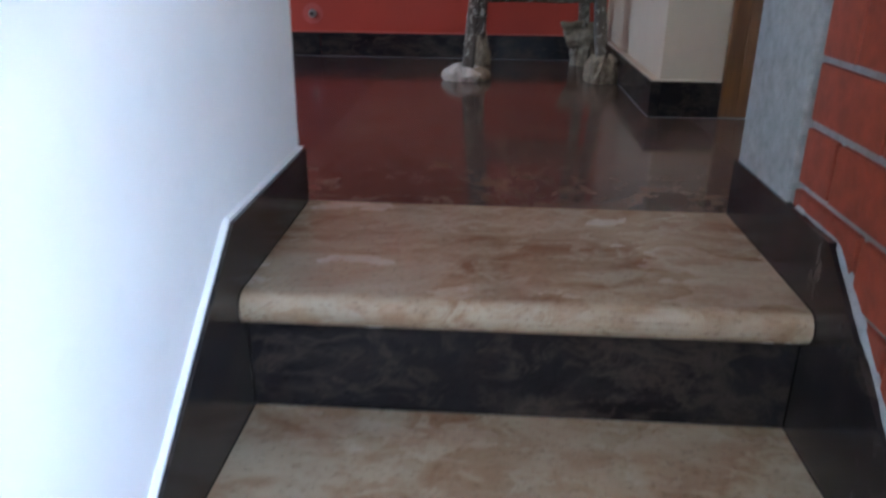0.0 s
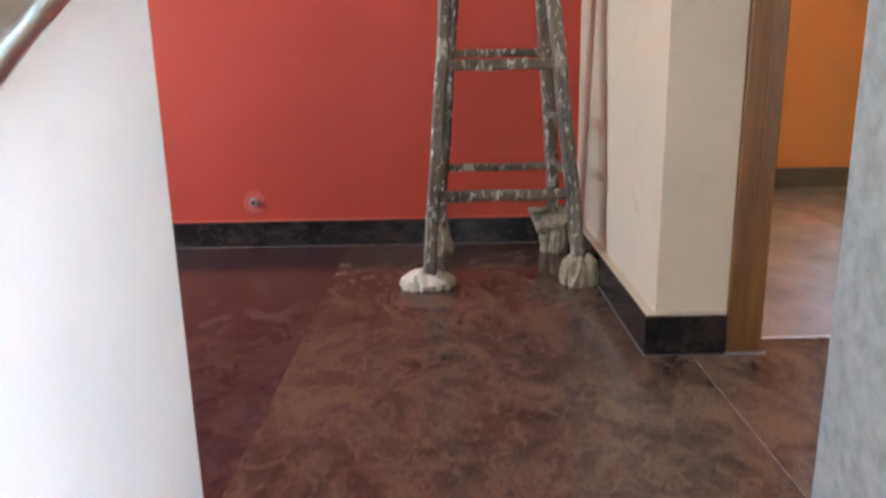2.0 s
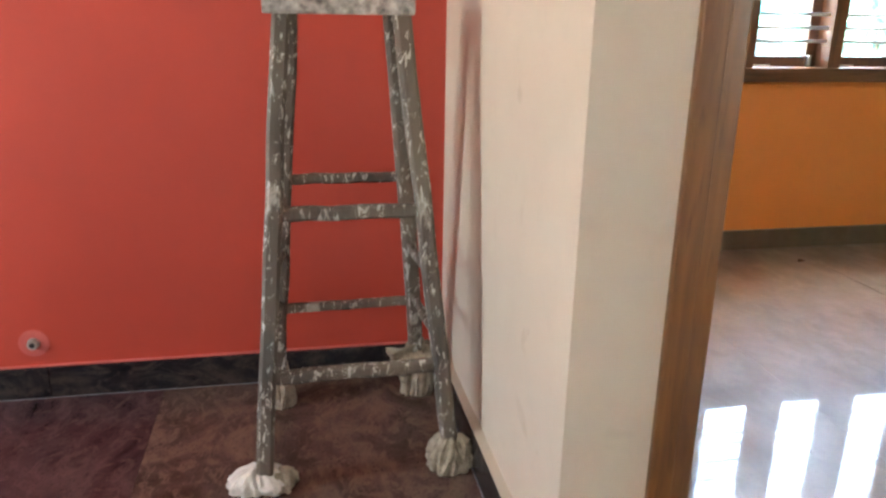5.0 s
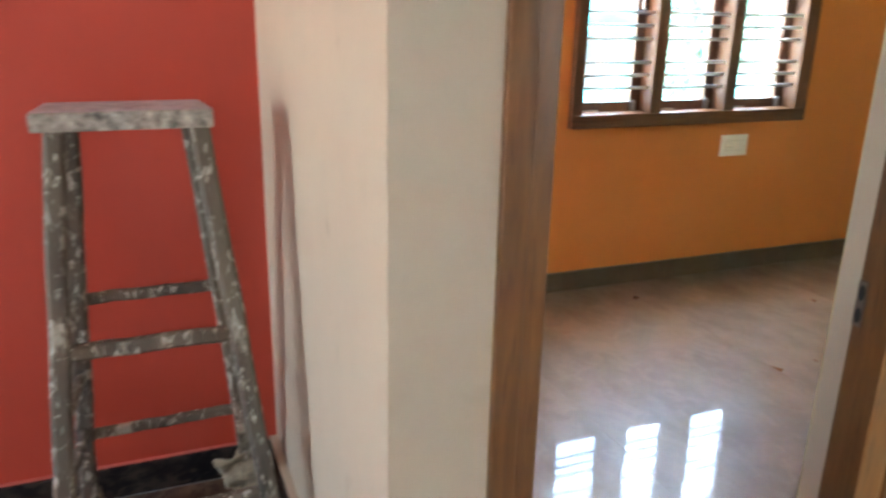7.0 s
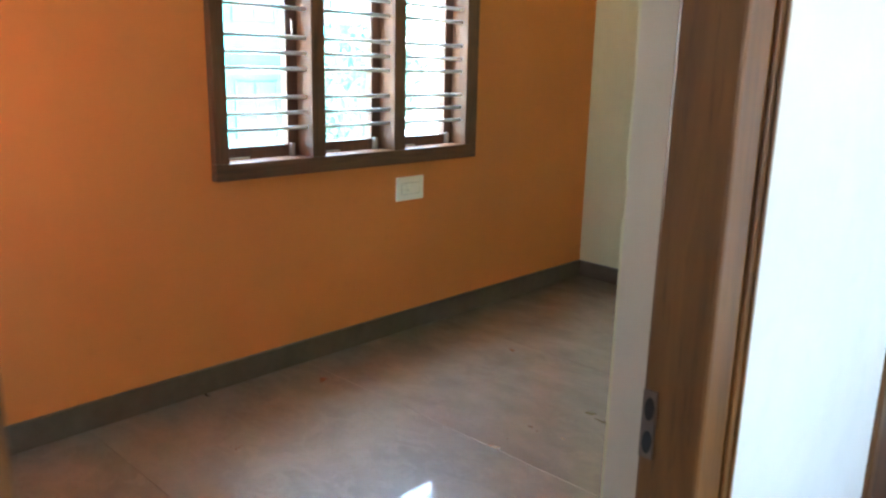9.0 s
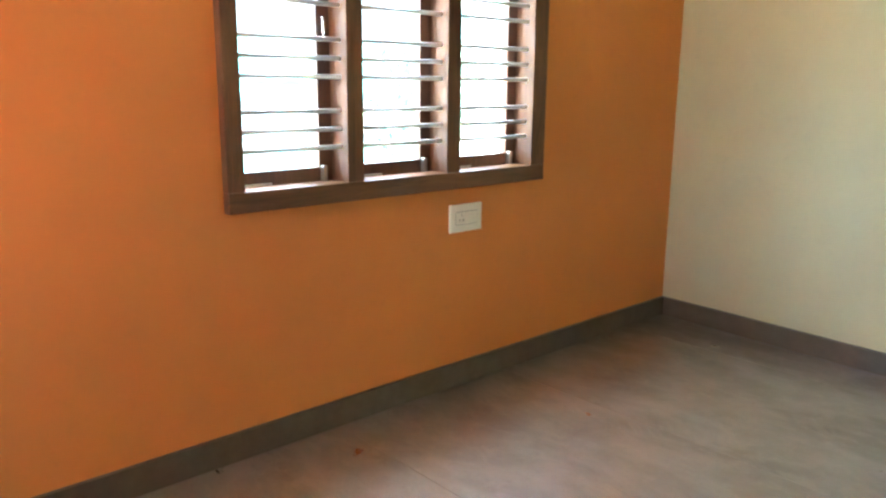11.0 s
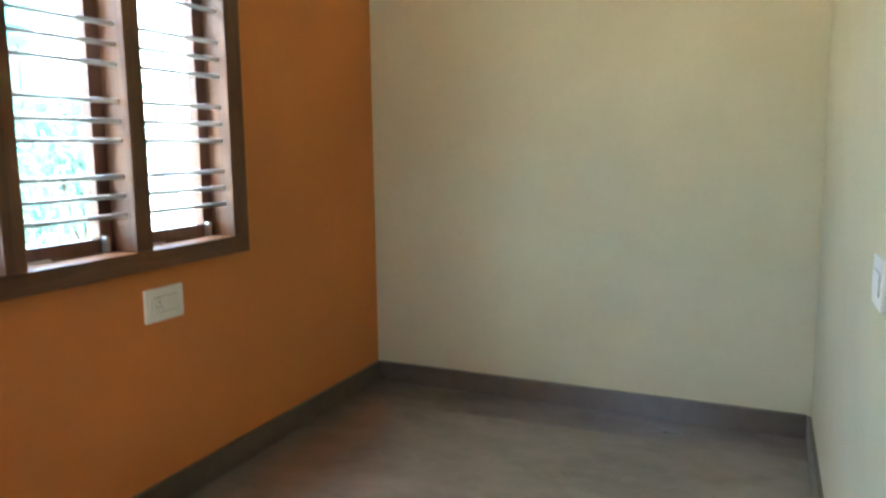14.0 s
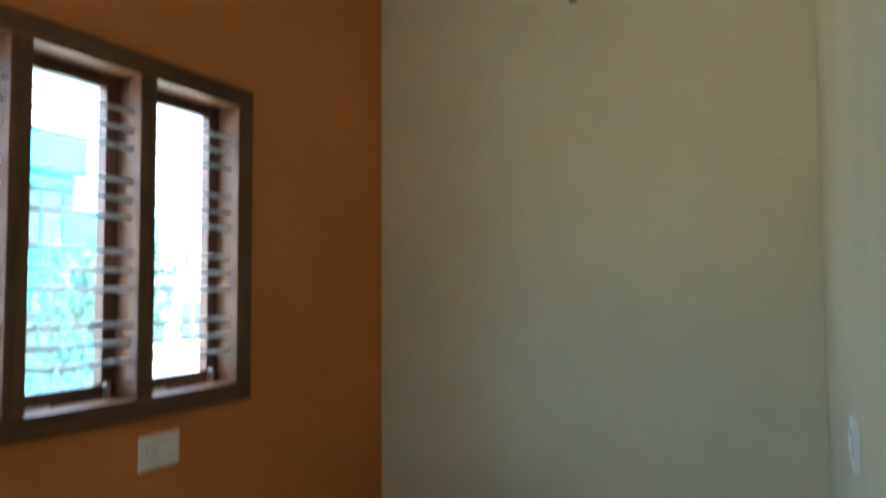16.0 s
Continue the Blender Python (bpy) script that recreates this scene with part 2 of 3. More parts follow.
def skewed(bm):
    """The bedroom's end wall stands a little out of square."""
    for v in bm.verts:
        v.co.x += 0.047 * (v.co.y - 4.42)
    return bm


# ---- the shell ----
H = 3.17
DOOR_H = 2.18
structure("wall_north_hall", boxes((-3.35, 0.468, 3.262, 3.41, -0.2, H)), RED, "red painted hall wall with dark stone skirting", "wall")
# the gap at y 3.5 to 4.25 is made up for the side fill lamp
structure("wall_west_bedroom", boxes((0.468, 0.61, 2.035, 3.5, -0.2, H), (0.468, 0.61, 4.25, 4.42, -0.2, H), (0.468, 0.61, 3.5, 4.25, -0.2, 0.95), (0.468, 0.61, 3.5, 4.25, 2.15, H)), CREAM, "cream painted wall end beside the bedroom door", "wall")
structure("wall_south_bedroom", boxes(
    (0.61, 0.650, 2.035, 2.172, -0.2, H), (0.650, 0.742, 2.117, 2.172, -0.2, H),
    (0.650, 1.665, 2.035, 2.117, DOOR_H, H), (0.742, 1.592, 2.117, 2.172, DOOR_H - 0.075, H),
    (1.592, 1.665, 2.117, 2.172, -0.2, H)), CREAM, "cream painted wall round the bedroom doorway", "wall")
structure("wall_south_bedroom_white", boxes(
    (1.665, 2.72, 2.035, 2.172, -0.2, H), (2.72, 3.62, 2.125, 2.172, -0.2, H), (2.72, 3.62, 2.035, 2.125, DOOR_H, H),
    (3.62, 5.11, 2.035, 2.172, -0.2, H)), WHITE, "white painted wall between two wooden door frames", "wall")
structure("wall_south_bedroom_inner", boxes((1.593, 4.962, 2.172, 2.177, 0, H), (0.61, 0.741, 2.172, 2.177, 0, H), (0.741, 1.593, 2.172, 2.177, DOOR_H - 0.074, H)), YELLOW, "pale yellow painted bedroom wall with a switch", "wall")
structure("wall_north_bedroom", boxes(
    (0.461, 2.22, 4.42, 4.62, -0.2, H), (3.778, 5.11, 4.42, 4.62, -0.2, H),
    (2.22, 3.778, 4.42, 4.62, -0.2, 0.915), (2.22, 3.778, 4.42, 4.62, 2.19, H)), ORANGE, "orange painted bedroom wall with a window", "wall")
structure("wall_east_bedroom", skewed(boxes((4.962, 5.16, 2.178, 4.42, -0.2, H))), YELLOW, "pale yellow painted bedroom wall", "wall")
structure("ceiling", boxes((-3.35, 5.11, -1.95, 4.62, H, H + 0.15)), CEILING, "plain white painted ceiling", "ceiling")
structure("wall_stair_west", boxes((-0.50, -0.404, -1.8, 1.118, -1.6, H)), WHITE, "bright white wall along the stair flight", "wall")
structure("wall_south_hall", boxes((-3.2, -0.50, 0.97, 1.118, -0.2, H)), WHITE, "plain white hall wall", "wall")
structure("wall_west_hall", boxes((-3.35, -3.2, 0.97, 1.9, -0.2, H), (-3.35, -3.2, 2.6, 3.262, -0.2, H), (-3.35, -3.2, 1.9, 2.6, 2.1, H), (-3.35, -3.2, 1.9, 2.6, -0.2, 0.8)), WHITE, "white hall wall with a window opening", "wall")
structure("wall_south_stair", boxes((-0.5, 0.55, -1.95, -1.8, -1.6, H)), WHITE, "white wall at the foot of the stairs", "wall")
structure("wall_south_nook", boxes((1.3, 1.4, -0.65, -0.5, -0.2, H), (2.5, 4.0, -0.65, -0.5, -0.2, H), (1.4, 2.5, -0.65, -0.5, -0.2, 0.9), (1.4, 2.5, -0.65, -0.5, 1.9, H)), WHITE, "white wall with a wide window opening", "wall")
# unseen wall, added to block the nook lamp from the cream wall end
structure("wall_passage", boxes((1.2, 1.3, -0.65, 1.1, -0.2, H), (0.55, 1.2, 1.0, 1.1, -0.2, H)), WHITE, "added unseen white wall that keeps nook light off the pier", "wall")
# the top slab runs out to x 2.0, added unseen to block the sun
structure("wall_stair_reveal", boxes((0.55, 0.86, -0.25, -0.15, -0.2, H), (0.55, 0.86, -1.55, -1.45, -0.2, H), (0.55, 2.0, -1.45, -0.25, 1.75, 1.85), (0.55, 0.86, -1.45, -0.25, 0.05, 0.15)), WHITE, "white reveal of the stair window with an added unseen sunshade", "wall")
structure("wall_east_nook", boxes((3.9, 4.05, -0.5, 2.035, -0.2, H)), WHITE, "plain white wall at the passage end", "wall")
structure("wall_brick_pier", boxes((0.430, 0.55, 0.858, 1.112, -0.2, H), bevel=0.006), CONCRETE, "rough grey cement plastered wall end", "wall")

# floors of long polished slabs, each a piece on its bed
def slab_floor(name, bed, slabs, label, joint=GROUT):
    fl = structure(name, boxes((*bed, -0.2, -0.0022)), joint, label, "floor")
    for x0, x1, y0, y1, mat in slabs:
        part("slab", boxes((x0, x1, y0, y1, -0.0215, 0.0), bevel=0.0004), mat, fl)
    return fl


slab_floor("floor_hall", (-3.2, 0.56, 1.112, 3.262), [
    (-3.2, -1.5195, 1.114, 3.262, WINE_GRANITE), (-1.519, -0.4754, 1.114, 3.262, WINE_GRANITE), (-0.475, 0.5588, 1.114, 3.262, DARK_GRANITE)],
    "polished dark brown granite hall floor")
slab_floor("floor_passage", (0.56, 3.9, -0.5, 2.125), [
    (0.5612, 1.6, -0.5, 2.118, DARK_GRANITE), (1.602, 2.75, -0.5, 2.118, DARK_GRANITE), (2.752, 3.9, -0.5, 2.118, DARK_GRANITE)],
    "polished dark brown granite passage floor")
slab_floor("floor_bedroom", (0.585, 4.962, 2.130, 4.42), [
    (0.585, 1.6295, 2.128, 4.42, ROOM_GRANITE), (1.6306, 2.6385, 2.128, 4.42, ROOM_GRANITE), (2.6406, 3.5785, 2.128, 4.42, ROOM_GRANITE),
    (3.5806, 4.5785, 2.128, 4.42, ROOM_GRANITE), (4.5806, 4.962, 2.128, 4.42, ROOM_GRANITE)],
    "polished grey-brown granite bedroom floor", SKIRT_STONE)
structure("threshold_joint", boxes((0.742, 1.592, 2.1185, 2.1275, -0.02, 0.0008)), GROUT, "white cement line across the doorway", "floor joint")
structure("ground", boxes((-150, 150, -60, 220, -4.3, -4.1)), plain("dusty_ground", (0.42, 0.38, 0.32), 0.95, 0, 0.2, 0.5), "dusty pale ground around the house", "ground")

# skirtings
def skirting(name, runs, mat, label):
    sk = structure(name, boxes(runs[0], bevel=0.0015), mat, label, "skirting")
    for r in runs[1:]:
        part("skirting_stone", boxes(r, bevel=0.0015), mat, sk)
    return sk


S = 0.106
xs = (-3.2, -2.4, -1.6, -1.0, -0.829, -0.1, 0.438)
skirting("baseboard_red_wall", [(a + 0.0015, b - 0.0015, 3.240, 3.262, 0, S) for a, b in zip(xs, xs[1:])], BLACK_STONE, "black granite skirting under the red wall")
skirting("baseboard_pier", [(0.438, 0.468, 2.013, 3.262, 0, S), (0.4685, 0.646, 2.013, 2.035, 0, S)], BLACK_STONE, "black granite skirting round the cream wall end")
skirting("baseboard_bedroom", [(0.585, 4.962, 4.402, 4.42, 0, 0.108), (1.595, 4.837, 2.177, 2.194, 0, 0.108)], SKIRT_STONE, "grey-brown granite skirting round the bedroom")
structure("baseboard_bedroom_end", skewed(boxes((4.944, 4.962, 2.195, 4.4005, 0, 0.108))), SKIRT_STONE, "grey-brown granite skirting under the pale wall", "skirting")
structure("trim_pier_caulk", boxes((0.442, 0.468, 2.017, 3.262, S, S + 0.004), (0.468, 0.644, 2.017, 2.035, S, S + 0.004)), CREAM, "thin cream painted line on the skirting", "trim")
structure("trim_red_caulk", boxes((-3.2, 0.445, 3.250, 3.262, S, S + 0.004)), PATCH, "thin painted line on the skirting", "trim")

structure("trim_floor_grout", boxes((-3.2, 0.436, 3.2382, 3.2398, 0.0, 0.0012), (0.4355, 0.4375, 2.0105, 3.2398, 0.0, 0.0012), (0.4375, 0.746, 2.0105, 2.0125, 0.0, 0.0012), (0.648, 0.752, 2.0128, 2.0215, 0.0, 0.002)), MORTAR, "thin grey grout line along the skirting", "trim")

# ---- stairs ----
RISE, GO, NOSE = 0.204, 0.29, 0.666
stairs = thing("stairs", (0, 0, 0), "stone stairs with cream granite treads and black risers", "stairs", kind="structure")
for k in range(6):
    y1 = 1.112 if k == 0 else NOSE - GO * (k - 1) + 0.035
    y0, z = NOSE - GO * k, -RISE * k
    prof = [(y1, z - 0.050), (y1, z)] + [(y0 + 0.022 - 0.022 * math.sin(a), z - 0.025 + 0.025 * math.cos(a)) for a in np.linspace(0, math.pi, 9)]
    bm = prism(prof, -0.3875, 0.4235)
    part("tread", bm, TREAD_STONE, stairs, "cream granite tread with a rounded nosing")
    part("riser", boxes((-0.3872, 0.4232, y0 + 0.036, y0 + 0.056, z - RISE, z - 0.050)), BLACK_STONE, stairs, "black granite riser")
part("stair_body", prism([(NOSE + 0.056, -0.051), (1.112, -0.051), (1.112, -1.6), (-1.8, -1.6), (-1.8, -1.275), (NOSE - GO * 5 + 0.056, -1.271)]
     + [p for k in range(5, 0, -1) for p in ((NOSE - GO * k + 0.056, -RISE * k - 0.051), (NOSE - GO * (k - 1) + 0.056, -RISE * k - 0.051))], -0.372, 0.415), MORTAR, stairs, "rough cement stair body")
low = -1.25
sl = RISE / GO
for nm, x0, x1 in (("baseboard_stair_west", -0.404, -0.389), ("baseboard_stair_east", 0.425, 0.438)):
    pts = [(1.116, 0.0), (1.116, S), (0.683, S), (-1.4, S - sl * 2.083), (-1.4, -1.5), (0.2, -0.75), (0.683, -0.3)]
    structure(nm, prism(pts, x0, x1), BLACK_STONE, "black granite stepped skirting beside the stairs", "skirting")
structure("trim_stair_caulk", prism([(1.116, S), (1.116, S + 0.004), (0.684, S + 0.005), (-1.4, S + 0.006 - sl * 2.083), (-1.4, S - sl * 2.083), (0.683, S)], -0.404, -0.395), WHITE, "white paint line over the stair skirting", "trim")

rail = thing("handrail", (-0.335, 0.7, 0.806), "brushed steel handrail on the stair wall", "handrail")
bm = bmesh.new()
bends = [(-2.0, -1.245), (-0.05, -0.036), (0.0, -0.008), (0.05, 0.018), (0.275, 0.126), (0.30, 0.137)]
rings = []
for i, (yy, zz) in enumerate(bends):
    q0, q1 = bends[max(0, i - 1)], bends[min(len(bends) - 1, i + 1)]
    d = Vector((0, q1[0] - q0[0], q1[1] - q0[1])).normalized()
    up = Vector((1, 0, 0)).cross(d)
    r = 0.024 if i < len(bends) - 1 else 0.014
    rings.append([bm.verts.new(Vector((0, yy, zz)) + Vector((1, 0, 0)) * math.cos(a) * r + up * math.sin(a) * r) for a in np.linspace(0, 2 * math.pi, 24, endpoint=False)])
for r0, r1 in zip(rings, rings[1:]):
    for i in range(24):
        bm.faces.new((r0[i], r0[(i + 1) % 24], r1[(i + 1) % 24], r1[i]))
bm.faces.new(rings[0]), bm.faces.new(rings[-1])
part("tube", bm, STEEL, rail, "round brushed steel tube", True)
for yy, zz in ((-1.4, -0.873), (-0.6, -0.377), (0.2, 0.09)):
    bm = bmesh.new()
    rod(bm, (0, yy, zz), (-0.047, yy, zz - 0.05), 0.007)
    part("bracket", bm, STEEL, rail)

# ---- doors ----
def door_frame(name, x0, x1, casing, label):
    fr = structure(name, boxes((x0, x0 + 0.052, 2.022, 2.116, 0, DOOR_H), (x0 + 0.0525, x0 + 0.094, 2.030, 2.116, 0, DOOR_H), bevel=0.005), DOOR_WOOD, label, "door frame")
    part("jamb", boxes((x1 - 0.08, x1, 2.022, 2.116, 0, DOOR_H), bevel=0.006), DOOR_WOOD, fr)
    part("head", boxes((x0 + 0.094, x1 - 0.08, 2.022, 2.116, DOOR_H - 0.08, DOOR_H), bevel=0.006), DOOR_WOOD_X, fr)
    for xa, xb in casing:
        part("casing", boxes((xa, xb, 2.026, 2.034, 0, DOOR_H), (xa + 0.010, xb - 0.010, 2.019, 2.026, 0, DOOR_H), (xa + 0.024, xb - 0.024, 2.014, 2.019, 0, DOOR_H), bevel=0.003), DOOR_WOOD, fr, "moulded teak casing")
    return fr


door1 = door_frame("door_1", 0.650, 1.665, [(1.667, 1.725)], "varnished teak frame of the bedroom doorway")
strike = part("strike_plate", boxes((1.5815, 1.5846, 2.092, 2.114, 0.822, 0.928), bevel=0.001), BRONZE, door1, "dull bronze strike plate with two holes")
for zz in (0.848, 0.900):
    bm = bmesh.new()
    bmesh.ops.create_cone(bm, cap_ends=True, segments=16, radius1=1, radius2=1, depth=1)
    for v in bm.verts:
        v.co = Vector((1.5809 + v.co.z * 0.0012, 2.102 + v.co.x * 0.0075, zz + v.co.y * 0.018))
    part("latch_hole", bm, DARK, strike)
door2 = door_frame("door_2", 2.65, 3.62, [], "varnished teak frame with a closed door")
leaf = part("leaf", boxes((2.732, 3.538, 2.052, 2.088, 0.01, 2.10), bevel=0.003), SASH_WOOD, door2, "dark brown wooden door leaf")
bm = bmesh.new()
rod(bm, (3.48, 2.052, 0.95), (3.48, 2.0, 0.95), 0.009)
rod(bm, (3.48, 2.0, 0.95), (3.37, 2.0, 0.95), 0.009)
part("door_handle", bm, CHROME, leaf, "chrome lever handle", True)
part("floor_bolt", boxes((2.745, 2.785, 2.036, 2.0515, 0.10, 0.27), (2.757, 2.773, 2.024, 2.036, 0.06, 0.25), bevel=0.003), STEEL, leaf, "small steel floor bolt")

# ---- bedroom window ----
WX0, WX1, WZ0, WZ1, WY = 2.205, 3.792, 0.901, 2.204, 4.382
win = structure("window_1", boxes((WX0, WX1, WY, 4.50, WZ0, WZ0 + 0.072), bevel=0.005), WIN_WOOD_X, "brown wooden window with three barred lights", "window")
part("head", boxes((WX0, WX1, WY, 4.50, WZ1 - 0.078, WZ1), bevel=0.005), WIN_WOOD_X, win)
part("stile", boxes((WX0, 2.268, WY, 4.50, WZ0 + 0.072, WZ1 - 0.078), bevel=0.005), WIN_WOOD, win)
part("stile", boxes((3.700, WX1, WY, 4.50, WZ0 + 0.072, WZ1 - 0.078), bevel=0.005), WIN_WOOD, win)
for xm in (2.687, 3.182):
    part("mullion", boxes((xm, xm + 0.074, WY, 4.50, WZ0 + 0.072, WZ1 - 0.078), bevel=0.005), WIN_WOOD, win)
lights = ((2.268, 2.687), (2.761, 3.182), (3.256, 3.700))
for i, (a, b) in enumerate(lights):
    for g in range(4):
        for j in range(3):
            z = 1.104 + 0.2525 * g + 0.0660 * j
            if z < WZ1 - 0.1:
                bm = bmesh.new()
                rod(bm, (a, 4.425, z), (b, 4.425, z), 0.0085, sides=8)
                part("grille_bar", bm, BAR, win, smooth=True)
    z0, z1 = WZ0 + 0.074, WZ1 - 0.08
    sash = part("sash", boxes((a - 0.014, a + 0.04, 4.493, 4.535, z0 - 0.014, z1 + 0.014), (b - 0.055, b + 0.014, 4.493, 4.535, z0 - 0.014, z1 + 0.014), (a + 0.04, b - 0.055, 4.493, 4.535, z0 - 0.014, z0 + 0.05), (a + 0.04, b - 0.055, 4.493, 4.535, z1 - 0.05, z1 + 0.014), bevel=0.003), SASH_WOOD, win, "dark brown casement sash")
    pane = part("pane", boxes((a + 0.038, b - 0.053, 4.516, 4.520, z0 + 0.048, z1 - 0.048)), glass_mat, sash, "window glass tinted cyan for the glare outside")
    pane.visible_shadow = False
    bm = bmesh.new()
    rod(bm, (b - 0.03, 4.5, 1.50), (b - 0.03, 4.478, 1.51), 0.005)
    rod(bm, (b - 0.03, 4.478, 1.50), (b - 0.035, 4.474, 1.56), 0.006)
    rod(bm, (b - 0.035, 4.474, 1.56), (b - 0.03, 4.5, 1.575), 0.005)
    if i == 0:
        part("sash_handle", bm, CHROME, sash, "small chrome pull handle", True)
    else:
        bm.free()
    part("stay", boxes((b - 0.05, b - 0.035, 4.47, 4.50, WZ0 + 0.074, WZ0 + 0.13), (a + 0.02, a + 0.15, 4.47, 4.478, WZ0 + 0.076, WZ0 + 0.083)), STEEL, sash, "steel casement stay")
structure("window_sill", boxes((2.22, 3.778, 4.505, 4.66, 0.88, 0.918)), GROUT, "pale cement sill outside the window", "sill")


# ---- electrical plates ----
def plate(name, w, h, label, modules):
    p = thing(name, (0, 0, 0), label, "switch")
    part("cover", boxes((-w / 2, w / 2, -0.012, 0, -h / 2, h / 2), bevel=0.003), PLASTIC, p)
    part("inset_line", boxes((-w * 0.34, w * 0.34, -0.0126, -0.0122, -h * 0.24, h * 0.24)), PLASTIC_LINE, p)
    n = len(modules)
    mw = w * 0.66 / n
    for i, kind in enumerate(modules):
        xa = -w * 0.33 + i * mw
        mo = part("rocker" if kind == "s" else "socket", boxes((xa + 0.001, xa + mw - 0.001, -0.0155, -0.0122, -h * 0.225, h * 0.225), bevel=0.001), PLASTIC, p)
        if kind == "o":
            for dx, dz in ((0, 0.012), (-0.01, -0.008), (0.01, -0.008)):
                bm = bmesh.new()
                cx = xa + mw / 2 + dx
                rod(bm, (cx, -0.0162, dz), (cx, -0.0156, dz), 0.0032)
                part("pin_hole", bm, DARK, mo)
    return p


sw = plate("switch_plate", 0.188, 0.122, "white plastic socket and switch plate under the window", "os")
sw.matrix_world = pose(3.320, 4.42, 0.767)
hi = plate("switch_plate", 0.14, 0.16, "white plastic outlet plate high above the window", "s")
hi.matrix_world = pose(2.875, 4.42, 2.775)
so = plate("switch_plate", 0.13, 0.10, "white plastic switch plate on the white wall", "ss")
so.matrix_world = pose(2.94, 2.177, 1.04, 0, 0, 180)

hook = thing("wall_block", (4.908, 3.268, 2.822), "small brown block on a pale wall patch", "wall fitting")
part("block", boxes((-0.025, 0, -0.017, 0.017, -0.018, 0.018), bevel=0.002), BROWN_BOX, hook)
part("plaster_patch", boxes((-0.003, 0, -0.07, -0.019, -0.02, 0.045)), CREAM, hook)

boss = thing("pipe_stub", (-0.865, 3.262, 0.187), "grey pipe stub in a putty patch on the red wall", "pipe stub")
bm = bmesh.new()
rod(bm, (0, -0.003, 0), (0, 0, 0), 0.046, sides=28)
part("putty_ring", bm, PATCH, boss, "pinkish putty patch")
bm = bmesh.new()
rod(bm, (0, -0.02, 0), (0, -0.003, 0), 0.016, 0.019, 16)
part("stub", bm, PIPE, boss)
bm = bmesh.new()
rod(bm, (0, -0.0215, 0), (0, -0.0201, 0), 0.009, sides=12)
part("bore", bm, DARK, boss)

# ---- step ladder ----
ladder = thing("step_ladder", (0.13, 2.86, 0), "old wooden step ladder splashed with paint, rags on its feet", "ladder")
ox, oy = 0.13, 2.86
fl0, fl1 = Vector((-0.132 - ox, 2.625 - oy, 0.012)), Vector((-0.034 - ox, 2.805 - oy, 1.225))
fr0, fr1 = Vector((0.382 - ox, 2.640 - oy, 0.012)), Vector((0.262 - ox, 2.805 - oy, 1.225))
bl0, bl1 = Vector((-0.105 - ox, 3.10 - oy, 0.012)), Vector((-0.012 - ox, 2.90 - oy, 1.225))
br0, br1 = Vector((0.365 - ox, 3.12 - oy, 0.012)), Vector((0.250 - ox, 2.90 - oy, 1.225))
for a, b in ((fl0, fl1), (fr0, fr1), (bl0, bl1), (br0, br1)):
    part("rail", beam(a, b, 0.045, 0.05, wob=0.003), LADDER, ladder, "paint-splashed timber rail")


def at_height(a, b, z):
    return a.lerp(b, (z - a.z) / (b.z - a.z))


for z in (0.303, 0.727):
    part("rung", beam(at_height(fl0, fl1, z), at_height(fr0, fr1, z), 0.03, 0.036, wob=0.002), LADDER, ladder)
for z in (0.345, 0.765):
    part("back_rung", beam(at_height(bl0, bl1, z), at_height(br0, br1, z), 0.024, 0.028, wob=0.002), LADDER, ladder)
for a0, a1, b0, b1 in ((fr0, fr1, br0, br1), (fl0, fl1, bl0, bl1)):
    for z in (0.37, 0.545):
        part("side_stay", beam(at_height(a0, a1, z), at_height(b0, b1, z), 0.02, 0.024, wob=0.002), LADDER, ladder)
def tapered(bm):
    for v in bm.verts:
        v.co.x = 0.108 - ox + (v.co.x - 0.108 + ox) * (1 - 0.5 * (v.co.y + oy - 2.787))
    return bm


board = part("top_board", tapered(boxes((-0.078 - ox, 0.295 - ox, 2.787 - oy, 2.965 - oy, 1.216, 1.256), bevel=0.006)), LADDER_TOP, ladder, "paint-crusted top board")
part("board_edge", boxes((-0.077 - ox, 0.294 - ox, 2.768 - oy, 2.786 - oy, 1.214, 1.255), bevel=0.006), LADDER_EDGE, board, "paint-splashed front edge")


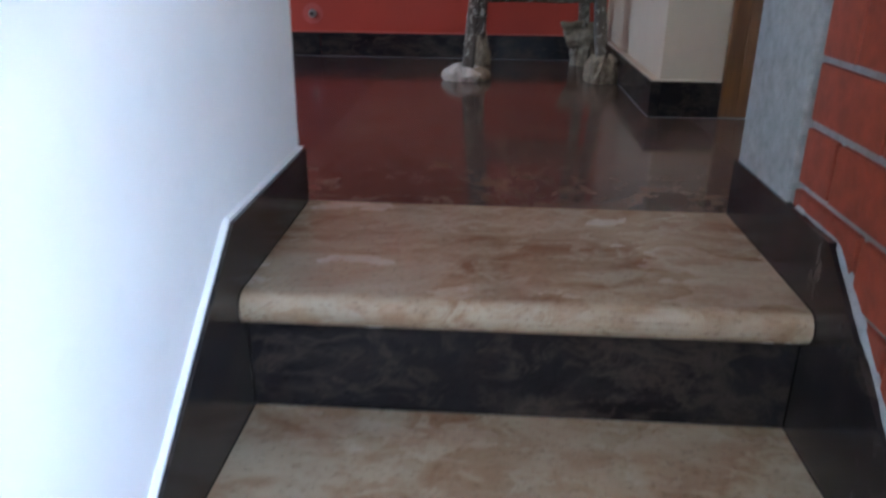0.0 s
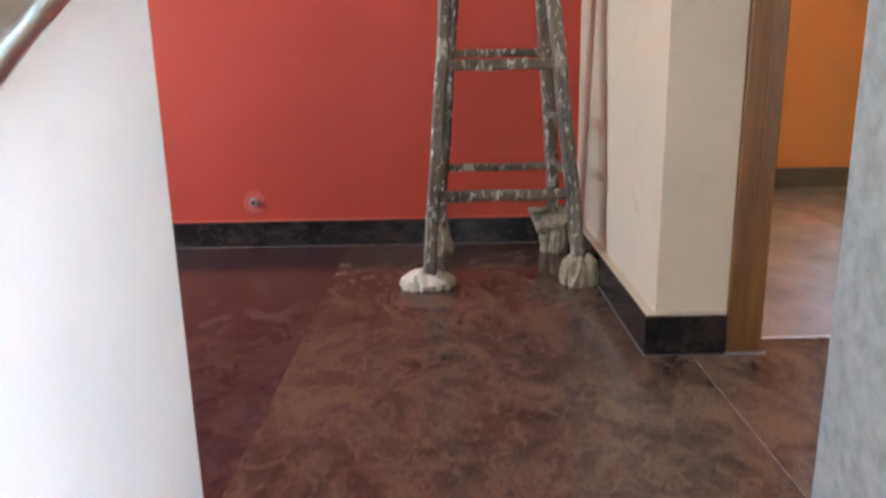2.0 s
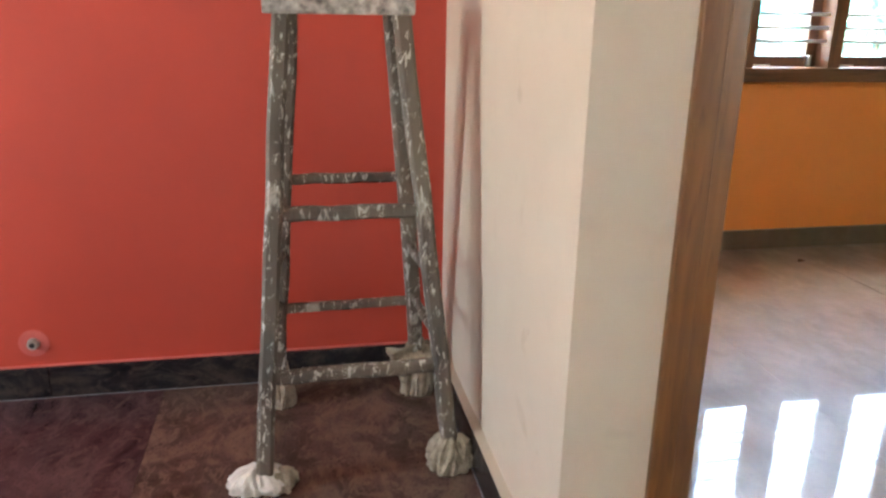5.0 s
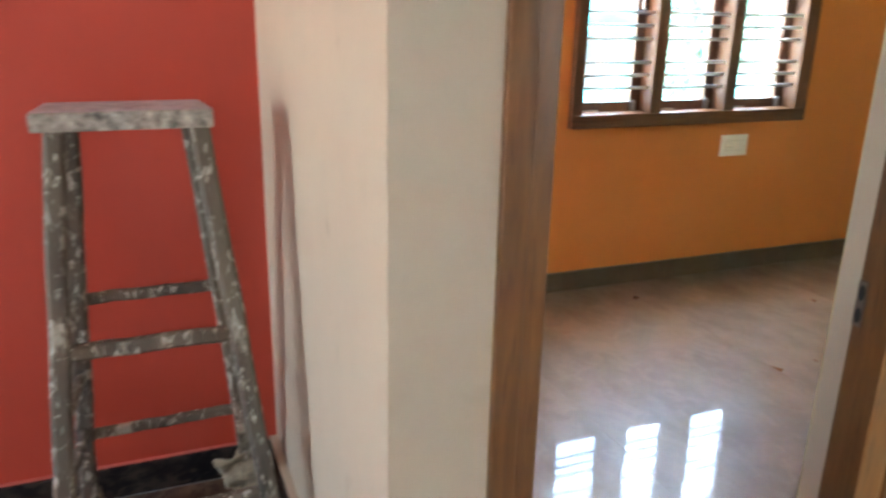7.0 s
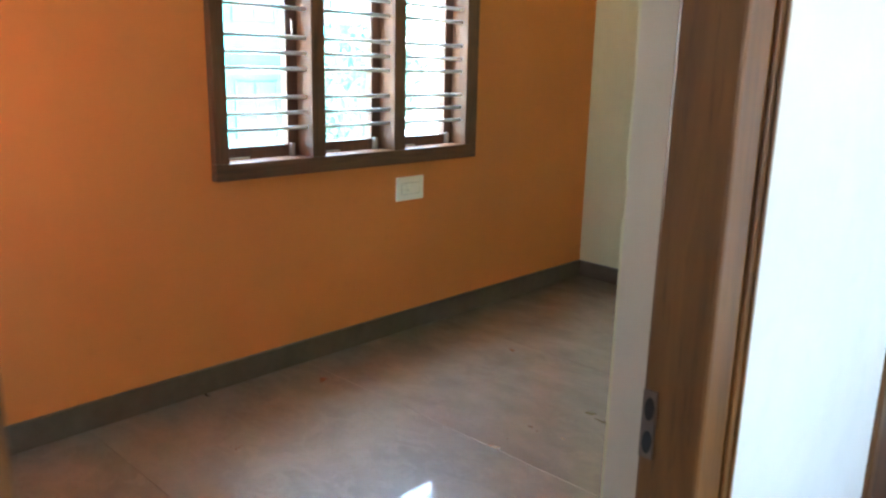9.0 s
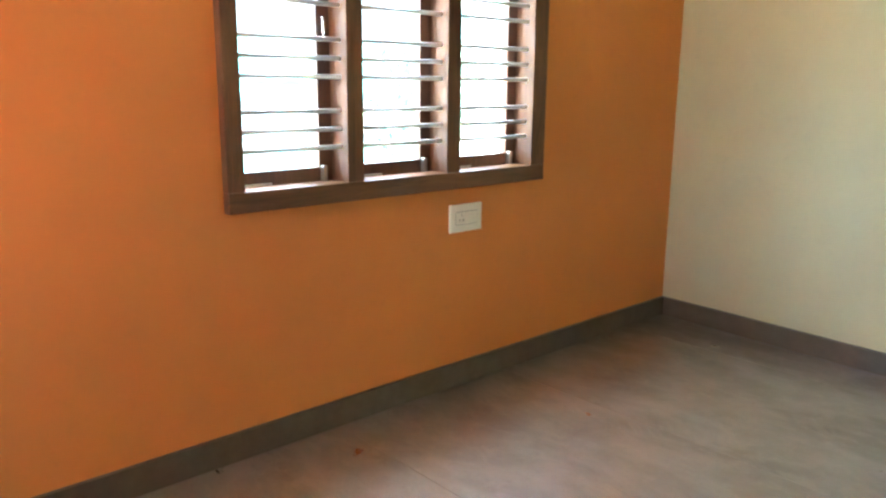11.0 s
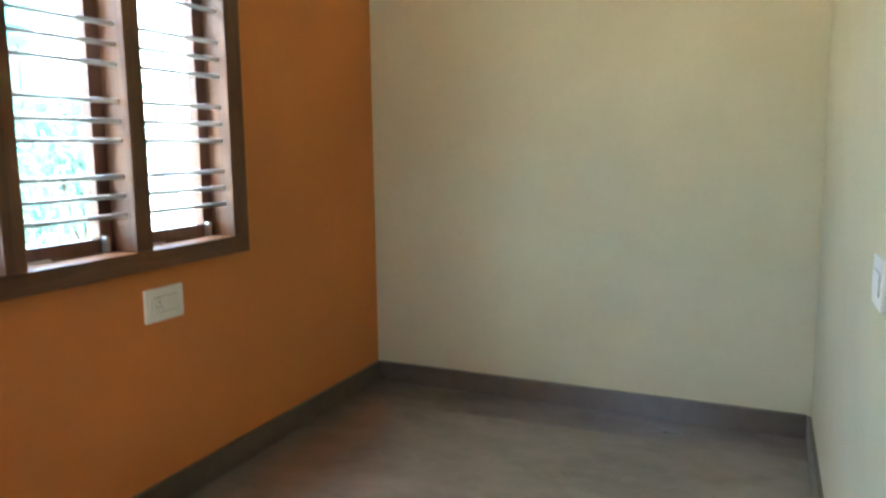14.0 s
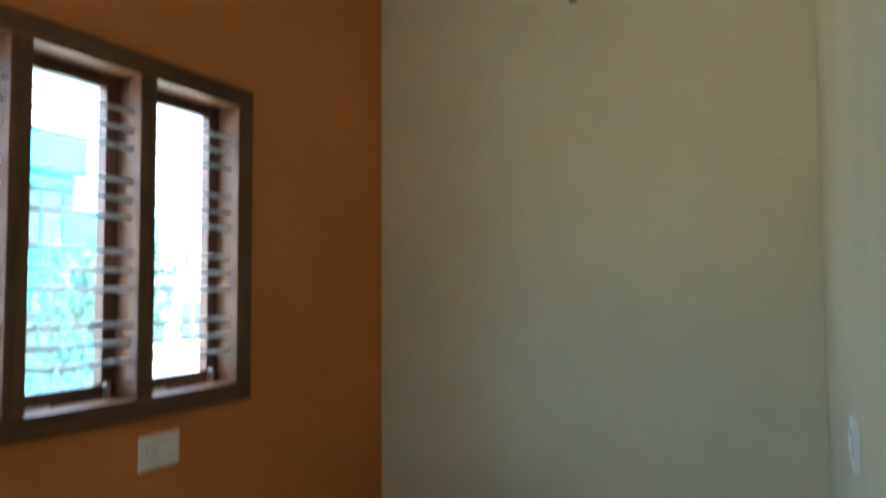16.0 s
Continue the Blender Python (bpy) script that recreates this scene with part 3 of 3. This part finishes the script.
def rag(at, wide, deep, tall, mat, seed, neck=0.4, lift=0.0, label="crumpled rag tied round the foot"):
    """Cloth bunched in pleats about a leg, gathered in at the top."""
    bm = bmesh.new()
    rings, n, levels = [], 60, 22
    for i in range(levels + 1):
        h = i / levels
        belly = (0.86 + 0.5 * h * (1 - h)) * math.sqrt(max(0.0, 1 - h ** 2.4)) * (1 - neck) + neck
        ring = []
        for j in range(n):
            a = 2 * math.pi * j / n
            c = Vector((math.cos(a), math.sin(a), 0))
            pleat = 1 - 2 * abs(noise.noise(c * 2.4 + Vector((seed, h * 0.9, 0))))
            fine = 1 - 2 * abs(noise.noise(c * 6.0 + Vector((0, seed, h * 2.2))))
            f = belly * (1 + 0.24 * noise.noise(c * 1.1 + Vector((seed, seed, h))) + 0.30 * pleat + 0.16 * fine)
            z = tall * h * (1 + 0.25 * noise.noise(c * 1.6 + Vector((seed, 3, 0)))) if i else 0.0
            ring.append(bm.verts.new((c.x * f * wide, c.y * f * deep, max(0.0, z))))
        rings.append(ring)
    for r0, r1 in zip(rings, rings[1:]):
        for j in range(n):
            bm.faces.new((r0[j], r0[(j + 1) % n], r1[(j + 1) % n], r1[j]))
    bm.faces.new(rings[0][::-1]), bm.faces.new(rings[-1])
    ob = part("rag", bm, mat, ladder, label)
    ob.location = at + Vector((0, 0, lift - at.z))
    return ob


rag(fl0 + Vector((-0.014, 0.010, 0)), 0.060, 0.048, 0.062, RAG_WHITE, 1.3, 0.2)
rag(fl0 + Vector((0.034, 0.012, 0)), 0.044, 0.042, 0.052, RAG, 6.2, 0.2)
rag(fr0 + Vector((0.000, 0.012, 0)), 0.052, 0.045, 0.100, RAG, 9.1, 0.35)
rag(bl0 + Vector((0.012, -0.010, 0)), 0.036, 0.040, 0.130, RAG, 4.4, 0.5)
rag(br0 + Vector((-0.012, -0.015, 0)), 0.044, 0.042, 0.180, RAG, 7.7, 0.55)

# a torn cloth end hanging from the back leg
bm = bmesh.new()
cloth = [[bm.verts.new((-0.105 * (1 - v) * (1 - 0.35 * u) - 0.01 + 0.05 * v, -0.03 - 0.012 * math.sin(9 * u + 5 * v) - 0.012 * noise.noise((u * 4, v * 4, 2)), 0.185 - 0.10 * u - 0.055 * v * u + 0.012 * noise.noise((u * 5, v * 3, 9)))) for v in np.linspace(0, 1, 15)] for u in np.linspace(0, 1, 15)]
for c0, c1 in zip(cloth, cloth[1:]):
    for k in range(14):
        bm.faces.new((c0[k], c1[k], c1[k + 1], c0[k + 1]))
hang = part("hanging_rag", bm, RAG, ladder, "torn rag hanging from the back leg", True)
hang.location = (br0.x - 0.005, br0.y - 0.03, 0)
cloth_mod = hang.modifiers.new("thickness", "SOLIDIFY")
cloth_mod.thickness = 0.003

# ---- plastic sheet on the hall floor ----
sheet = tagged(new("plastic_sheet"), "crumpled pale plastic sheet lying on the dark floor", "plastic sheet")
sheet.location = (-1.50, 2.78, 0)
bm = bmesh.new()
grid = [[bm.verts.new((x * 0.30 + 0.03 * noise.noise((x, y, 4)), y * 0.2 + 0.05 * noise.noise((x * 2, y * 2, 1)), 0.004 + 0.03 * abs(noise.noise((x * 3, y * 3, 2))) + 0.012 * abs(noise.noise((x * 9, y * 9, 7))))) for y in np.linspace(-1, 1, 25)] for x in np.linspace(-1, 1, 33)]
for c0, c1 in zip(grid, grid[1:]):
    for k in range(24):
        bm.faces.new((c0[k], c1[k], c1[k + 1], c0[k + 1]))
sh = part("film", bm, plain("milky_plastic", (0.34, 0.30, 0.30), 0.3, 0, 0.1, 20), sheet, smooth=True)
fold_mod = sh.modifiers.new("thickness", "SOLIDIFY")
fold_mod.thickness = 0.0012

# ---- rough cement smeared along the stair skirting ----
bm = bmesh.new()
ys = np.linspace(-0.9, 0.83, 90)
back, top_, low_ = [], [], []
for yy in ys:
    zz = S if yy > 0.683 else S - sl * (0.683 - yy)
    hgt = 0.001 + 0.030 * max(0.0, noise.noise((yy * 6, 3, 1))) + 0.006 * noise.noise((yy * 31, 0, 5))
    low_.append(bm.verts.new((0.431, yy, zz - 0.001)))
    top_.append(bm.verts.new((0.435 + 0.003 * noise.noise((yy * 20, 8, 8)), yy, zz + hgt * 0.6)))
    back.append(bm.verts.new((0.4405, yy, zz + hgt + 0.008)))
for k in range(len(ys) - 1):
    bm.faces.new((low_[k], low_[k + 1], top_[k + 1], top_[k]))
    bm.faces.new((top_[k], top_[k + 1], back[k + 1], back[k]))
structure("trim_cement_smear", bm, MORTAR, "rough grey cement smeared over the stair skirting", "trim")

# ---- outside ----
# the wall colour carries the cyan cast of overexposed shaded fronts
FACADE = plain("glare_cyan_facade", (0.12, 0.47, 0.50), 0.9, 0, 0.08, 2)
FACADE_B = plain("white_facade", (0.78, 0.78, 0.74), 0.9, 0, 0.06, 2)
WINDOW_DARK = plain("far_window", (0.10, 0.13, 0.14), 0.2)


def house(at, w, d, floors, mat, cols, label, fh=3.1):
    h = thing("house", at, label, "house")
    part("wall", boxes((-w / 2, w / 2, 0, d, 0, floors * fh)), mat, h)
    part("roof", boxes((-w / 2 - 0.2, w / 2 + 0.2, -0.2, d + 0.2, floors * fh, floors * fh + 0.25), (-w / 2 - 0.2, w / 2 + 0.2, -0.2, -0.05, floors * fh + 0.25, floors * fh + 1.0)), mat, h)
    for f in range(floors):
        part("ledge", boxes((-w / 2, w / 2, -0.35, 0, f * fh + 2.5, f * fh + 2.62)), mat, h)
        for c in range(cols):
            x = -w / 2 + (c + 0.5) * w / cols
            wi = part("window", boxes((x - 0.55, x + 0.55, -0.03, 0.02, f * fh + 1.0, f * fh + 2.3)), WINDOW_DARK, h)
            part("frame", boxes((x - 0.6, x - 0.55, -0.06, 0, f * fh + 0.95, f * fh + 2.35), (x + 0.55, x + 0.6, -0.06, 0, f * fh + 0.95, f * fh + 2.35), (x - 0.03, x + 0.03, -0.05, -0.03, f * fh + 1, f * fh + 2.3)), mat, wi)
    return h


house((10.25, 18, -4.1), 7, 7, 3, FACADE, 4, "house tinted cyan for glare, with three storeys", 2.74)
house((15.4, 19, -4.1), 3.0, 6, 2, FACADE, 2, "low annexe tinted cyan for glare, with two storeys", 3.3)
house((21.6, 20, -4.1), 9, 8, 2, FACADE_B, 5, "white house with two storeys", 2.9)
house((1.5, 26, -4.1), 8, 8, 2, FACADE_B, 3, "white house with two storeys")
house((37, 30, -4.1), 12, 8, 2, FACADE, 5, "low house tinted cyan for glare, further off")

BARK = plain("bark", (0.16, 0.12, 0.09), 0.95, 0, 0.3, 12, 0.6)
# leaf green paled towards cyan to imitate overexposed foliage
LEAF = plain("glare_pale_leaf", (0.12, 0.22, 0.17), 0.6, 0, 0.35, 1.5)


def tree(at, height, spread, seed, label):
    rnd = random.Random(seed)
    tr = thing("tree", at, label, "tree")
    bm = bmesh.new()
    rod(bm, (0, 0, 0), (0.1, 0, height * 0.5), 0.16, 0.1, 10)
    tips = []
    for i in range(9):
        a = i * 2.4
        e = Vector((math.cos(a) * spread * rnd.uniform(0.3, 0.8), math.sin(a) * spread * rnd.uniform(0.3, 0.8), height * rnd.uniform(0.62, 0.95)))
        rod(bm, (0.1, 0, height * rnd.uniform(0.38, 0.5)), e, 0.06, 0.02, 6)
        tips.append(e)
    part("trunk", bm, BARK, tr)
    verts, faces = [], []
    for e in tips:
        for k in range(260):
            p = e + Vector((rnd.gauss(0, 1), rnd.gauss(0, 1), rnd.gauss(0, 0.75))) * spread * 0.24
            r = Euler((rnd.uniform(0, 6), rnd.uniform(0, 6), rnd.uniform(0, 6))).to_matrix()
            s = rnd.uniform(0.07, 0.16)
            i = len(verts)
            verts += [p + r @ Vector(c) * s for c in ((-1, 0, 0), (0, -0.45, 0.1), (1, 0, 0), (0, 0.45, 0.1))]
            faces.append((i, i + 1, i + 2, i + 3))
    me = bpy.data.meshes.new("crown")
    me.from_pydata(verts, [], faces)
    me.materials.append(LEAF)
    cr = new("crown", me)
    cr.parent = tr
    return tr


tree((12.6, 15.5, -4.1), 6.4, 1.6, 3, "leafy street tree before a cyan-tinted house")
tree((24, 21.0, -4.1), 5.0, 1.6, 5, "leafy street tree beside a white house")

# ---- brick wall beside the stairs, laid brick by brick ----
OPEN_Y0, OPEN_Y1, OPEN_Z0, OPEN_Z1 = -1.45, -0.25, 0.15, 1.75
brick_wall = structure("wall_brick", boxes((0.447, 0.548, OPEN_Y1, 0.856, -1.6, H), (0.447, 0.548, -1.8, OPEN_Y0, -1.6, H),
    (0.447, 0.548, OPEN_Y0, OPEN_Y1, -1.6, OPEN_Z0), (0.447, 0.548, OPEN_Y0, OPEN_Y1, OPEN_Z1, H)), MORTAR, "unplastered red brick wall with grey mortar", "wall")
BL, BH, J = 0.215, 0.083, 0.011
brick_mesh = mesh_of("brick", boxes((0, 0.02, -BL, 0, 0, BH), bevel=0.003), BRICK)
half_mesh = mesh_of("half_brick", boxes((0, 0.02, -BL / 2 + J / 2, 0, 0, BH), bevel=0.003), BRICK)
row = 0
z = -1.275 + 0.008
upper = bmesh.new()
while z < H - 0.1:
    y = 0.855 - random.uniform(0, 0.006)
    first = row % 2 == 1
    while y > -1.75:
        length = BL / 2 - J / 2 if first else BL
        if y - length < -1.79:
            break
        if z + BH > OPEN_Z0 and z < OPEN_Z1 and y > OPEN_Y0 and y - length < OPEN_Y1:
            pass
        elif z < 1.15 and y > -1.1:
            ob = new("brick", half_mesh if first else brick_mesh)
            ob.location = (0.4385 + random.uniform(-0.0015, 0.0015), y, z + random.uniform(-0.0015, 0.0015))
            ob.parent = brick_wall
        else:
            box(upper, 0.4385, 0.46, y - length, y, z, z + BH)
        first = False
        y -= length + J
    row += 1
    z += BH + J
rest = part("brickwork", upper, BRICK, brick_wall)
tagged(rest, kind="stuff")
